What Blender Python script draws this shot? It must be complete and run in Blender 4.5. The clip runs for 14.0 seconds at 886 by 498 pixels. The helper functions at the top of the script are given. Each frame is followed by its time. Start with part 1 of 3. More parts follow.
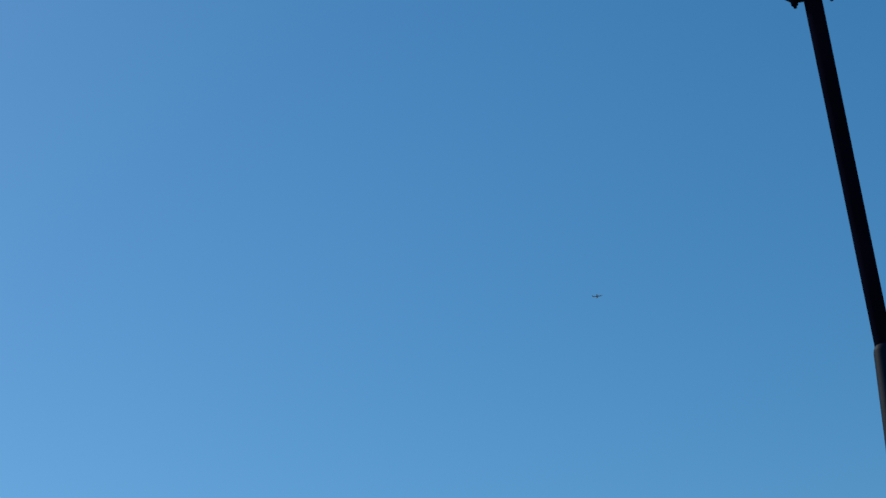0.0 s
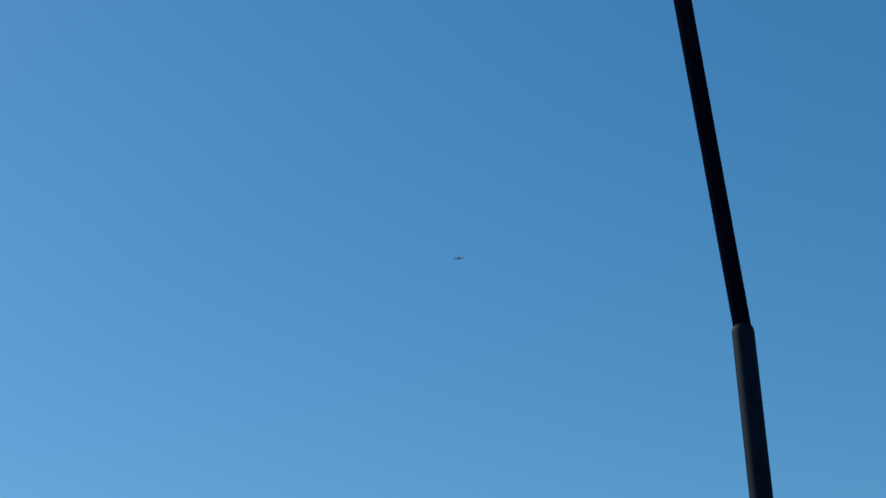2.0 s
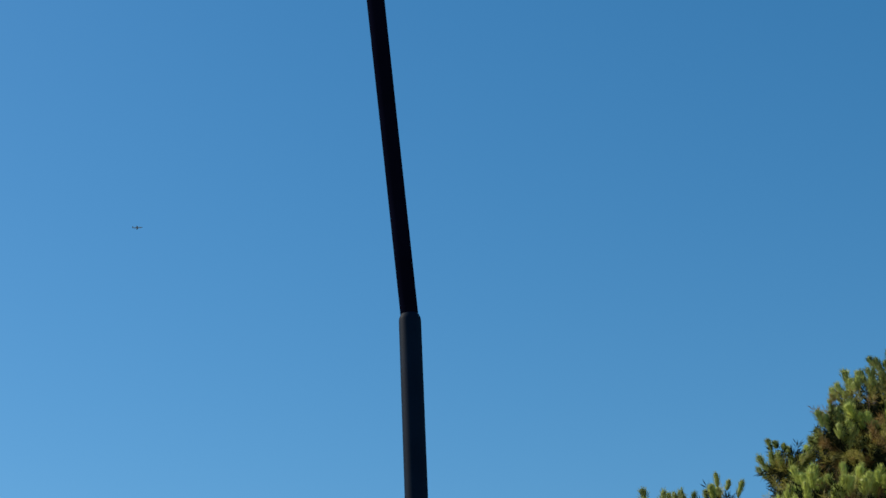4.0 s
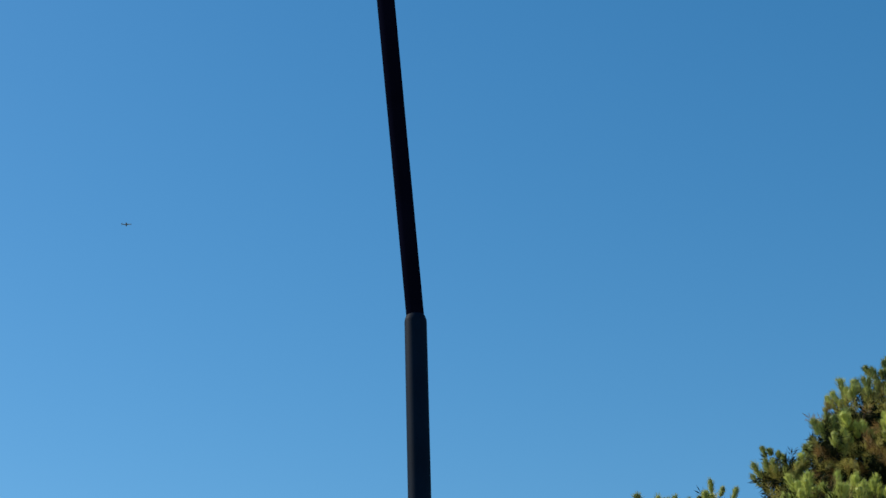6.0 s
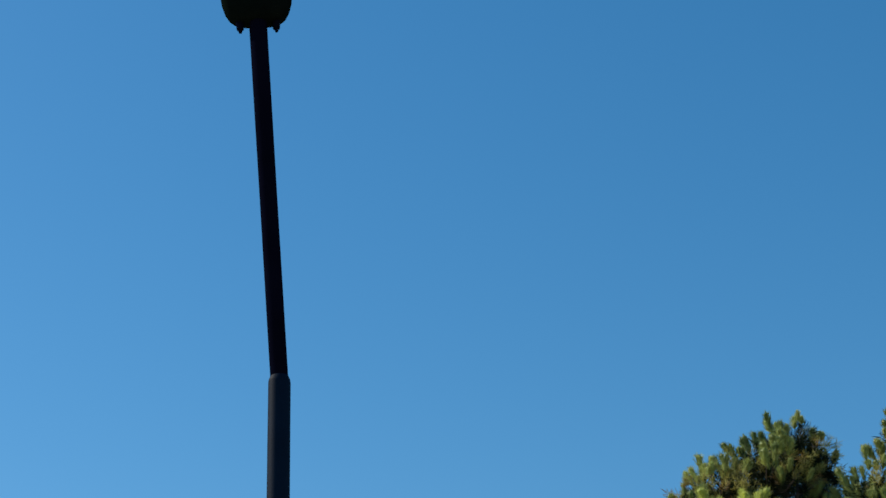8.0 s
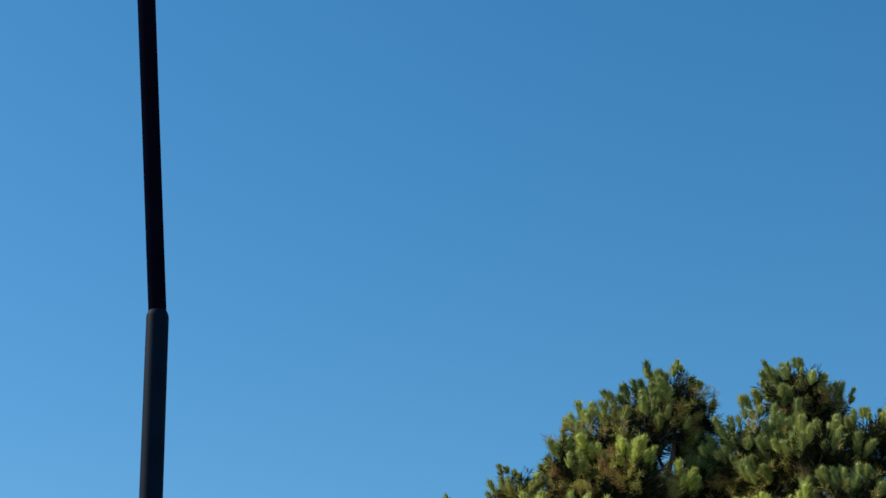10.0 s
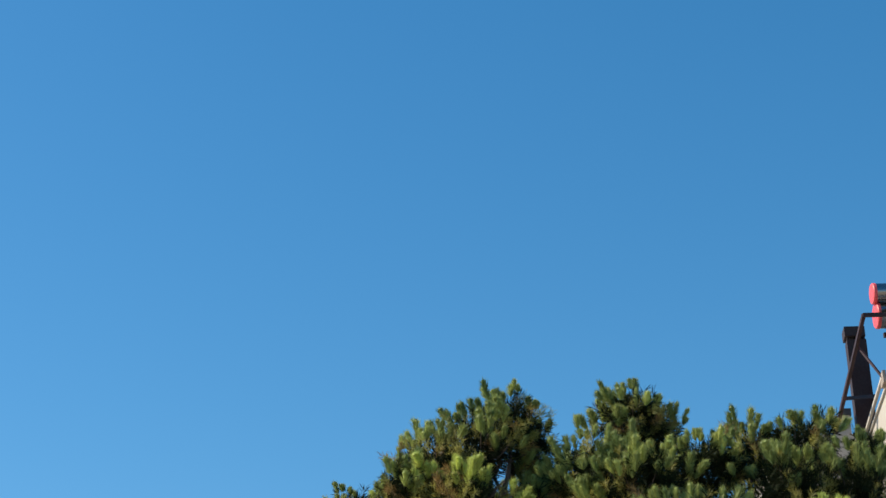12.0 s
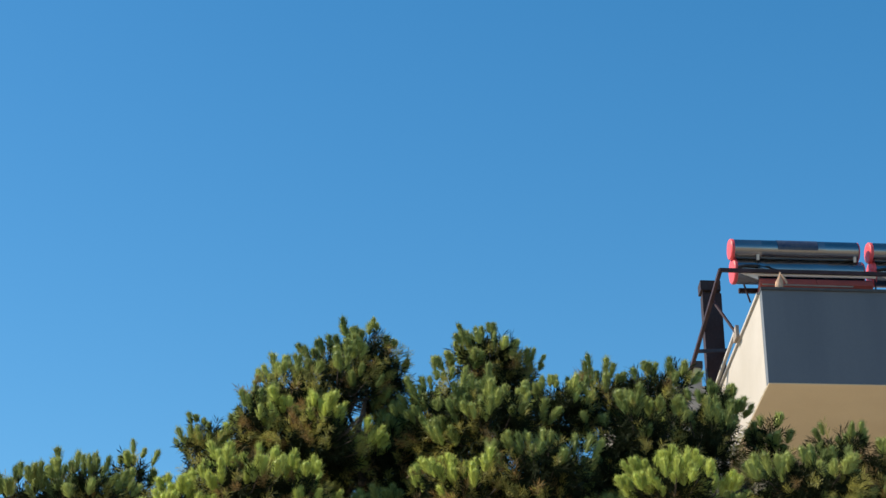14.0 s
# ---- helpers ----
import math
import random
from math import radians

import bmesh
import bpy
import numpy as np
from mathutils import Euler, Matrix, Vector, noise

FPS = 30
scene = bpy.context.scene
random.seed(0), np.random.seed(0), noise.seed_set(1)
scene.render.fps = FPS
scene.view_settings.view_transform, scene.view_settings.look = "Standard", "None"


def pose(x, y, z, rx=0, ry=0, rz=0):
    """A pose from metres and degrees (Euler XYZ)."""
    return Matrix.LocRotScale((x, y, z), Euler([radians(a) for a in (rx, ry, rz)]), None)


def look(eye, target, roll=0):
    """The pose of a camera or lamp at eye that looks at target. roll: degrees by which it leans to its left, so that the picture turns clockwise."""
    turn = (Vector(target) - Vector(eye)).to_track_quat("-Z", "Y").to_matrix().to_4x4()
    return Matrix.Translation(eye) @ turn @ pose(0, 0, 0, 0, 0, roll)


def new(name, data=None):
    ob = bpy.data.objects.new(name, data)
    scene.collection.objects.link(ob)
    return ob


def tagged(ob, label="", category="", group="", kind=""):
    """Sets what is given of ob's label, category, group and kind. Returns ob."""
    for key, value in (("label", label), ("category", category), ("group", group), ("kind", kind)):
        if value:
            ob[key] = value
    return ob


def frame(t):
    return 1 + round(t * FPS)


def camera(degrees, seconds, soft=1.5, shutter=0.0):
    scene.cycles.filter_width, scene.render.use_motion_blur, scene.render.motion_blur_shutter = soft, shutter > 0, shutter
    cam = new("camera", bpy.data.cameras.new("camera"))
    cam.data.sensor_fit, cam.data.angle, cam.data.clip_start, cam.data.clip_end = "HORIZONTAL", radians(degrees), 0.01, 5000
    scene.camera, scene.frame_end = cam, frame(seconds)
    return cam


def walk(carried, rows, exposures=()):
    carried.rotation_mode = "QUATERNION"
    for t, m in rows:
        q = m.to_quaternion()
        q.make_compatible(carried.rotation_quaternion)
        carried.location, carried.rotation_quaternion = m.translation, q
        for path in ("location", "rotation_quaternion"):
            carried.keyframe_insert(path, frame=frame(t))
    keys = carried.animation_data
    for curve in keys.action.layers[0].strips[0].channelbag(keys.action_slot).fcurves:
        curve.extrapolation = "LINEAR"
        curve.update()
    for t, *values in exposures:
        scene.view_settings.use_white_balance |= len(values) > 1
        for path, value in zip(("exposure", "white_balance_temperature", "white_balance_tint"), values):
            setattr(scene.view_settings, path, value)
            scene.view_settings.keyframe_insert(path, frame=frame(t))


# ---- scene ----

# camera: bearing from +y to the right, elevation, roll, sideways place, height
PATH = (
    (0, -13.034, 25.049, -1.904, 0.009, 1.605),
    (0.5, -11.665, 25.470, -2.000, 0.008, 1.629),
    (1, -11.222, 24.580, -1.926, 0.007, 1.648),
    (1.5, -9.997, 23.798, -2.273, 0.007, 1.666),
    (2, -8.854, 23.797, -2.703, 0.008, 1.685),
    (2.5, -6.164, 23.473, -2.911, 0.009, 1.706),
    (3, -1.989, 23.173, -3.408, 0.011, 1.732),
    (3.5, -0.856, 22.862, -3.072, 0.029, 1.697),
    (4, 0.867, 22.815, -2.513, 0.038, 1.685),
    (4.2, 0.775, 22.439, -2.501, 0.039, 1.684),
    (6.3, 1.450, 23.117, -1.394, -0.071, 1.683),
    (6.5, 1.784, 23.621, -1.303, -0.076, 1.690),
    (7, 3.949, 23.504, -1.421, -0.067, 1.656),
    (7.5, 5.129, 24.384, -1.263, -0.072, 1.655),
    (7.7, 5.192, 24.772, -1.397, -0.071, 1.643),
    (9.8, 8.192, 23.587, -1.284, -0.008, 1.629),
    (10, 8.681, 23.125, -1.310, -0.019, 1.619),
    (10.5, 10.471, 22.738, -1.463, 0.010, 1.626),
    (11, 11.275, 23.032, -1.902, 0.028, 1.585),
    (11.5, 12.845, 23.162, -2.914, 0.052, 1.602),
    (12, 13.441, 23.494, -2.281, 0.032, 1.615),
    (12.5, 14.931, 23.275, -1.780, 0.037, 1.626),
    (13, 15.047, 23.068, -1.709, 0.032, 1.622),
    (13.5, 16.160, 21.840, -1.397, 0.011, 1.630),
    (14, 17.606, 21.599, -0.982, -0.008, 1.639),
)
cam = camera(24.46, 14.0, soft=1.5)
walk(cam, [(t, pose(x, 0, z, 90 + el, 0, -az) @ pose(0, 0, 0, 0, 0, roll)) for t, az, el, roll, x, z in PATH],
     exposures=((0, -0.06), (3.5, 0.05), (7.5, 0.21), (10.0, 0.27), (10.5, 0.41), (11.0, 0.43), (12.0, 0.43), (13.0, 0.38), (13.5, 0.42), (14.0, 0.52)))

# ---- light ----
SUN_BEARING, SUN_HEIGHT = -70.0, 41.0
world = bpy.data.worlds.new("sky")
scene.world = world
world.use_nodes = True
wn = world.node_tree
sky = wn.nodes.new("ShaderNodeTexSky")
sky.sky_type = "NISHITA"
sky.sun_disc = False
sky.sun_elevation, sky.sun_rotation = radians(SUN_HEIGHT), radians(SUN_BEARING)
sky.air_density, sky.dust_density, sky.ozone_density = 1.05, 0.5, 3.2
background = wn.nodes["Background"]
background.inputs["Strength"].default_value = 0.112
deep = wn.nodes.new("ShaderNodeHueSaturation")
deep.inputs["Saturation"].default_value = 1.33
deep.inputs["Hue"].default_value = 0.491
wn.links.new(sky.outputs["Color"], deep.inputs["Color"])
wn.links.new(deep.outputs["Color"], background.inputs["Color"])
sun = new("sun", bpy.data.lights.new("sun", "SUN"))
sun.data.energy, sun.data.angle, sun.data.color = 5.0, radians(0.53), (1.0, 0.88, 0.70)
sb, sh = radians(SUN_BEARING), radians(SUN_HEIGHT)
sun.matrix_world = look((60 * math.sin(sb) * math.cos(sh), 60 * math.cos(sb) * math.cos(sh), 60 * math.sin(sh)), (0, 0, 0))


# ---- materials ----
def material(name, base, rough=0.6, metal=0.0, vary=0.25, scale=6.0, fine=60.0, bump=0.15, second=None, leaf=0.0, random_mix=0.0, coat=0.0, gloss=0.5, edge=0.32, stretch=None):
    """A surface with a large and a fine variation of its colour, and fine relief."""
    mat = bpy.data.materials.new(name)
    mat.use_nodes = True
    nt = mat.node_tree
    bsdf = nt.nodes["Principled BSDF"]
    coords = nt.nodes.new("ShaderNodeTexCoord")
    big, small = nt.nodes.new("ShaderNodeTexNoise"), nt.nodes.new("ShaderNodeTexNoise")
    big.inputs["Scale"].default_value, small.inputs["Scale"].default_value = scale, fine
    big.inputs["Detail"].default_value, small.inputs["Detail"].default_value = 4, 3
    nt.links.new(coords.outputs["Object"], small.inputs["Vector"])
    if stretch:
        streaks = nt.nodes.new("ShaderNodeMapping")
        streaks.inputs["Scale"].default_value = stretch
        nt.links.new(coords.outputs["Object"], streaks.inputs["Vector"])
        nt.links.new(streaks.outputs["Vector"], big.inputs["Vector"])
    else:
        nt.links.new(coords.outputs["Object"], big.inputs["Vector"])
    ramp = nt.nodes.new("ShaderNodeValToRGB")
    other = second or tuple(c * (1 - 1.6 * vary) for c in base)
    ramp.color_ramp.elements[0].position, ramp.color_ramp.elements[1].position = edge, 1 - edge
    ramp.color_ramp.elements[0].color, ramp.color_ramp.elements[1].color = (*other, 1), (*base, 1)
    nt.links.new(big.outputs["Fac"], ramp.inputs["Fac"])
    hsv = nt.nodes.new("ShaderNodeHueSaturation")
    span = nt.nodes.new("ShaderNodeMapRange")
    span.inputs["To Min"].default_value, span.inputs["To Max"].default_value = 1 - vary, 1 + vary
    nt.links.new(small.outputs["Fac"], span.inputs["Value"])
    nt.links.new(ramp.outputs["Color"], hsv.inputs["Color"])
    nt.links.new(span.outputs["Result"], hsv.inputs["Value"])
    colour = hsv.outputs["Color"]
    if random_mix:
        geo = nt.nodes.new("ShaderNodeNewGeometry")
        each = nt.nodes.new("ShaderNodeMapRange")
        each.inputs["To Min"].default_value, each.inputs["To Max"].default_value = 1 - random_mix, 1 + random_mix
        nt.links.new(geo.outputs["Random Per Island"], each.inputs["Value"])
        hsv2 = nt.nodes.new("ShaderNodeHueSaturation")
        nt.links.new(colour, hsv2.inputs["Color"])
        nt.links.new(each.outputs["Result"], hsv2.inputs["Value"])
        colour = hsv2.outputs["Color"]
    nt.links.new(colour, bsdf.inputs["Base Color"])
    bsdf.inputs["Roughness"].default_value, bsdf.inputs["Metallic"].default_value = rough, metal
    bsdf.inputs["Coat Weight"].default_value = coat
    bsdf.inputs["Specular IOR Level"].default_value = gloss
    if bump:
        relief = nt.nodes.new("ShaderNodeBump")
        relief.inputs["Strength"].default_value, relief.inputs["Distance"].default_value = bump, 0.01
        nt.links.new(small.outputs["Fac"], relief.inputs["Height"])
        nt.links.new(relief.outputs["Normal"], bsdf.inputs["Normal"])
    if leaf:
        glow = nt.nodes.new("ShaderNodeBsdfTranslucent")
        mix = nt.nodes.new("ShaderNodeMixShader")
        mix.inputs["Fac"].default_value = leaf
        nt.links.new(colour, glow.inputs["Color"])
        nt.links.new(bsdf.outputs["BSDF"], mix.inputs[1])
        nt.links.new(glow.outputs["BSDF"], mix.inputs[2])
        nt.links.new(mix.outputs["Shader"], nt.nodes["Material Output"].inputs["Surface"])
    return mat


NEEDLE_YOUNG = material("young_needles", (0.54, 0.60, 0.15), 0.5, vary=0.2, scale=1.7, fine=9, bump=0, second=(0.38, 0.45, 0.11), leaf=0.42, random_mix=0.3, gloss=0.25)
NEEDLE = material("pine_needles", (0.41, 0.46, 0.14), 0.5, vary=0.2, scale=1.7, fine=9, bump=0, second=(0.125, 0.185, 0.06), leaf=0.38, random_mix=0.35, edge=0.36, gloss=0.25)
# near-black green: the shade between the tufts is put into this colour
NEEDLE_SHADE = material("shade_dark_needles", (0.018, 0.025, 0.009), 0.7, vary=0.25, scale=1.5, fine=9, bump=0, second=(0.014, 0.022, 0.009), leaf=0.1, random_mix=0.3, gloss=0.08)
NEEDLE_OLIVE = material("olive_needles", (0.43, 0.40, 0.09), 0.6, vary=0.25, scale=1.5, fine=9, bump=0, second=(0.22, 0.21, 0.06), leaf=0.4, random_mix=0.35)
NEEDLE_DRY = material("dry_needles", (0.32, 0.20, 0.06), 0.7, vary=0.25, scale=1.5, fine=9, bump=0, second=(0.19, 0.13, 0.05), leaf=0.35, random_mix=0.3)
BARK = material("pine_bark", (0.11, 0.085, 0.07), 0.9, vary=0.4, scale=5, fine=40, bump=0.6)
LAMP_PAINT = material("lamp_paint", (0.003, 0.0035, 0.010), 0.6, vary=0.2, scale=3, fine=80, bump=0.05, gloss=0.0)
POST_PAINT = material("lower_post_paint", (0.0025, 0.011, 0.027), 0.6, vary=0.2, scale=3, fine=80, bump=0.05, gloss=0.03)
LAMP_BODY = material("lamp_body_paint", (0.004, 0.007, 0.006), 0.6, vary=0.2, scale=8, fine=90, bump=0.05, gloss=0.0)
LENS = material("lamp_lens", (0.16, 0.17, 0.16), 0.25, vary=0.1, scale=10, fine=50, bump=0)
BOLT = material("bolt_steel", (0.06, 0.06, 0.065), 0.5, metal=0.6, vary=0.2)
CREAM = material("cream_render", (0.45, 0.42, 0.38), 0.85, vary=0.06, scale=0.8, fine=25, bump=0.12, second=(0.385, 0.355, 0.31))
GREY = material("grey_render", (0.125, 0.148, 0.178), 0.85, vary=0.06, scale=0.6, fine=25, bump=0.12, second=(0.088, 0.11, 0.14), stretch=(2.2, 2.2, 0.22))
SOFFIT = material("beige_soffit", (0.82, 0.68, 0.47), 0.85, vary=0.05, scale=0.7, fine=30, bump=0.1, second=(0.76, 0.62, 0.42))
COPING = material("coping_metal", (0.06, 0.06, 0.06), 0.6, vary=0.2)
TRIM = material("pale_trim", (0.48, 0.45, 0.41), 0.7, vary=0.1)
STEEL = material("painted_brown_steel", (0.06, 0.036, 0.04), 0.55, vary=0.3, scale=4, fine=50, bump=0.1, gloss=0.2)
FLUE = material("sooty_flue_sheet", (0.042, 0.03, 0.032), 0.6, vary=0.4, scale=3, fine=30, bump=0.1, second=(0.04, 0.022, 0.02), gloss=0.2)
CHROME = material("polished_tank_sheet", (0.31, 0.30, 0.30), 0.25, metal=1.0, vary=0.06, scale=2, fine=12, bump=0.03)
CAP = material("red_plastic_cap", (0.75, 0.09, 0.10), 0.45, vary=0.1, scale=5)
PANEL_BACK = material("red_brown_panel_back", (0.42, 0.085, 0.06), 0.6, vary=0.2, scale=2)
PANEL_GLASS = material("collector_glass", (0.015, 0.02, 0.03), 0.08, vary=0.1, bump=0)
ALU = material("aluminium_edge", (0.62, 0.60, 0.57), 0.4, metal=0.4, vary=0.1)
LABEL = material("sticker_foil", (0.02, 0.03, 0.07), 0.35, vary=0.5, scale=14, fine=60, bump=0, second=(0.06, 0.07, 0.10))
STRIP = material("pale_painted_edge", (0.80, 0.74, 0.70), 0.6, vary=0.08, scale=4)
FOAM = material("beige_pipe_wrap", (0.62, 0.40, 0.27), 0.9, vary=0.2, scale=14, fine=60, bump=0.4)
TIMBER = material("weathered_timber", (0.30, 0.25, 0.21), 0.85, vary=0.2, scale=6, fine=40)
HOSE = material("black_rubber", (0.012, 0.012, 0.014), 0.5, vary=0.2, bump=0.05)
AIRCRAFT = material("aircraft_paint", (0.34, 0.46, 0.56), 0.5, vary=0.1, scale=0.5, fine=2, bump=0)
GROUND = material("dry_ground", (0.33, 0.28, 0.21), 0.95, vary=0.2, scale=0.4, fine=8, bump=0.4, second=(0.25, 0.21, 0.155))


# ---- building blocks ----
def part(name, bm, mat, parent=None, label="", smooth=False):
    mesh = bpy.data.meshes.new(name)
    bm.normal_update()
    bm.to_mesh(mesh)
    bm.free()
    mesh.materials.append(mat)
    if smooth:
        mesh.set_sharp_from_angle(angle=radians(38))
    ob = new(name, mesh)
    ob.parent = parent
    return tagged(ob, label)


def thing(name, place, label, category, group="", kind=""):
    ob = new(name)
    ob.matrix_world = place
    return tagged(ob, label, category, group, kind)


def box(bm, m, sx, sy, sz, bevel=0.0):
    r = bmesh.ops.create_cube(bm, size=1, matrix=m @ Matrix.Diagonal((sx, sy, sz, 1)))
    if bevel:
        edges = list({e for v in r["verts"] for e in v.link_edges})
        bmesh.ops.bevel(bm, geom=edges, offset=bevel, segments=2, affect="EDGES", profile=0.6)


def lathe(bm, profile, m, steps=28, square=1.0, deep=1.0):
    """A turned form: profile of (radius, height), closed at the ends. square under 1 makes it boxy, deep narrows it."""
    rings = []
    for r, h in profile:
        ring = []
        for i in range(steps):
            c, s = math.cos(2 * math.pi * i / steps), math.sin(2 * math.pi * i / steps)
            c, s = math.copysign(abs(c) ** square, c), math.copysign(abs(s) ** square, s)
            ring.append(bm.verts.new(m @ Vector((r * c, deep * r * s, h))))
        rings.append(ring)
    for a, b in zip(rings, rings[1:]):
        for i in range(steps):
            bm.faces.new((a[i], a[(i + 1) % steps], b[(i + 1) % steps], b[i]))
    bm.faces.new(rings[0][::-1])
    bm.faces.new(rings[-1])


def tube(bm, points, radii, steps=7):
    """A tapered round bar along points."""
    rings = []
    for i, p in enumerate(points):
        p = Vector(p)
        along = (Vector(points[min(i + 1, len(points) - 1)]) - Vector(points[max(i - 1, 0)])).normalized()
        side = along.orthogonal().normalized()
        up = along.cross(side)
        rings.append([bm.verts.new(p + radii[i] * (math.cos(2 * math.pi * k / steps) * side + math.sin(2 * math.pi * k / steps) * up)) for k in range(steps)])
    for a, b in zip(rings, rings[1:]):
        best = min(range(steps), key=lambda s: (a[0].co - b[s].co).length)
        for k in range(steps):
            bm.faces.new((a[k], a[(k + 1) % steps], b[(k + 1 + best) % steps], b[(k + best) % steps]))
    bm.faces.new(rings[0][::-1])
    bm.faces.new(rings[-1])


def bar(bm, p, q, w, h=None):
    """A square steel bar from p to q."""
    p, q = Vector(p), Vector(q)
    m = Matrix.Translation((p + q) / 2) @ (q - p).to_track_quat("Z", "Y").to_matrix().to_4x4()
    box(bm, m, w, h or w, (q - p).length)


# ---- ground ----
bm = bmesh.new()
bmesh.ops.create_grid(bm, x_segments=40, y_segments=40, size=2200)
tagged(part("ground", bm, GROUND), "dry earthy ground under the lamp post and pines", "ground", kind="structure")


# ---- street lamp ----
def street_lamp(base, joint, top, head_turn):
    """A two-stage post: the wide lower tube ends in a shoulder, the narrow one leans out of it and carries the lamp head."""
    lamp = thing("street_lamp", Matrix.Translation(base), "dark painted steel street lamp with a stepped post", "street lamp")
    bm = bmesh.new()
    lathe(bm, [(0.2, 0), (0.2, 0.02), (0.19, 0.024), (0.07, 0.024), (0.07, 0.03)], Matrix.Identity(4), 32)
    part("base_plate", bm, LAMP_PAINT, lamp)
    bm = bmesh.new()
    for k in range(4):
        a = math.pi / 4 + k * math.pi / 2
        lathe(bm, [(0.016, 0.022), (0.016, 0.05), (0.008, 0.052), (0.008, 0.075)], Matrix.Translation((0.15 * math.cos(a), 0.15 * math.sin(a), 0)), 6)
        part("bolt", bm, BOLT, lamp)
        bm = bmesh.new()
    bm.free()
    h = joint[2] - base[2]
    bm = bmesh.new()
    lathe(bm, [(0.066, 0.024), (0.064, 0.6), (0.0605, h * 0.6), (0.0585, h - 0.010), (0.0565, h + 0.004), (0.0495, h + 0.022), (0.047, h + 0.026)], Matrix.Identity(4), 36)
    part("lower_post", bm, POST_PAINT, lamp, smooth=True)
    lean = Vector(top) - Vector(joint)
    m = Matrix.Translation(Vector(joint) - Vector(base)) @ lean.to_track_quat("Z", "Y").to_matrix().to_4x4()
    bm = bmesh.new()
    lathe(bm, [(0.047, 0.0), (0.048, lean.length * 0.5), (0.051, lean.length + 0.08)], m, 32)
    part("upper_post", bm, LAMP_PAINT, lamp, smooth=True)
    # the head: a rounded shallow housing whose end is clamped on the post
    hm = Matrix.Translation(Vector(top) - Vector(base)) @ lean.to_track_quat("Z", "Y").to_matrix().to_4x4() @ pose(0, 0, 0, 0, 0, head_turn)
    bm = bmesh.new()
    lathe(bm, [(0.05, -0.004), (0.10, 0.0), (0.134, 0.012), (0.164, 0.042), (0.185, 0.085), (0.199, 0.138), (0.206, 0.21), (0.21, 0.30), (0.21, 0.36)], hm, 48, 0.55, 0.6)
    part("housing", bm, LAMP_BODY, lamp, smooth=True)
    bm = bmesh.new()
    lathe(bm, [(0.212, 0.352), (0.222, 0.36), (0.222, 0.38), (0.212, 0.388)], hm, 48, 0.55, 0.6)
    part("rim", bm, LAMP_PAINT, lamp)
    bm = bmesh.new()
    lathe(bm, [(0.208, 0.388), (0.2, 0.44), (0.17, 0.49), (0.12, 0.53), (0.04, 0.55)], hm, 48, 0.6, 0.6)
    part("lens", bm, LENS, lamp, "milky lamp cover", smooth=True)
    for s in (-1, 1):
        bm = bmesh.new()
        m2 = hm @ Matrix.Translation((0.102 * s, -0.0, -0.012))
        lathe(bm, [(0.009, -0.052), (0.011, -0.04), (0.011, -0.034), (0.02, -0.032), (0.021, -0.016), (0.023, 0.0), (0.023, 0.02)], m2, 10)
        part("bolt", bm, LAMP_PAINT, lamp, "dark clamping bolt under the lamp head")
    return lamp


street_lamp((0.0, 10.0, 0.0), (0.0, 10.0, 5.500), (-0.143, 10.0, 7.667), 90)


# ---- pines ----
def kites(root, tip, width, rng):
    """One slim kite-shaped needle from each root to each tip."""
    way = tip - root
    cross = np.cross(way, rng.normal(size=way.shape))
    cross /= np.linalg.norm(cross, axis=1)[:, None]
    bend = root + way * 0.6
    verts = np.stack([root, bend + cross * width * 0.5, tip, bend - cross * width * 0.5], 1).reshape(-1, 3)
    k = np.arange(len(root)) * 4
    return verts, np.stack([k, k + 1, k + 2, k + 3], 1).tolist()


def frames_of(lead, rng):
    """Two directions square to each lead."""
    u = np.cross(lead, rng.normal(size=lead.shape))
    u /= np.linalg.norm(u, axis=1)[:, None]
    return u, np.cross(lead, u)


def foliage(name, verts, faces, mat, parent, label):
    mesh = bpy.data.meshes.new(name)
    mesh.from_pydata(verts.tolist(), [], faces)
    mesh.materials.append(mat)
    ob = new(name, mesh)
    ob.parent = parent
    return tagged(ob, label, kind="stuff")


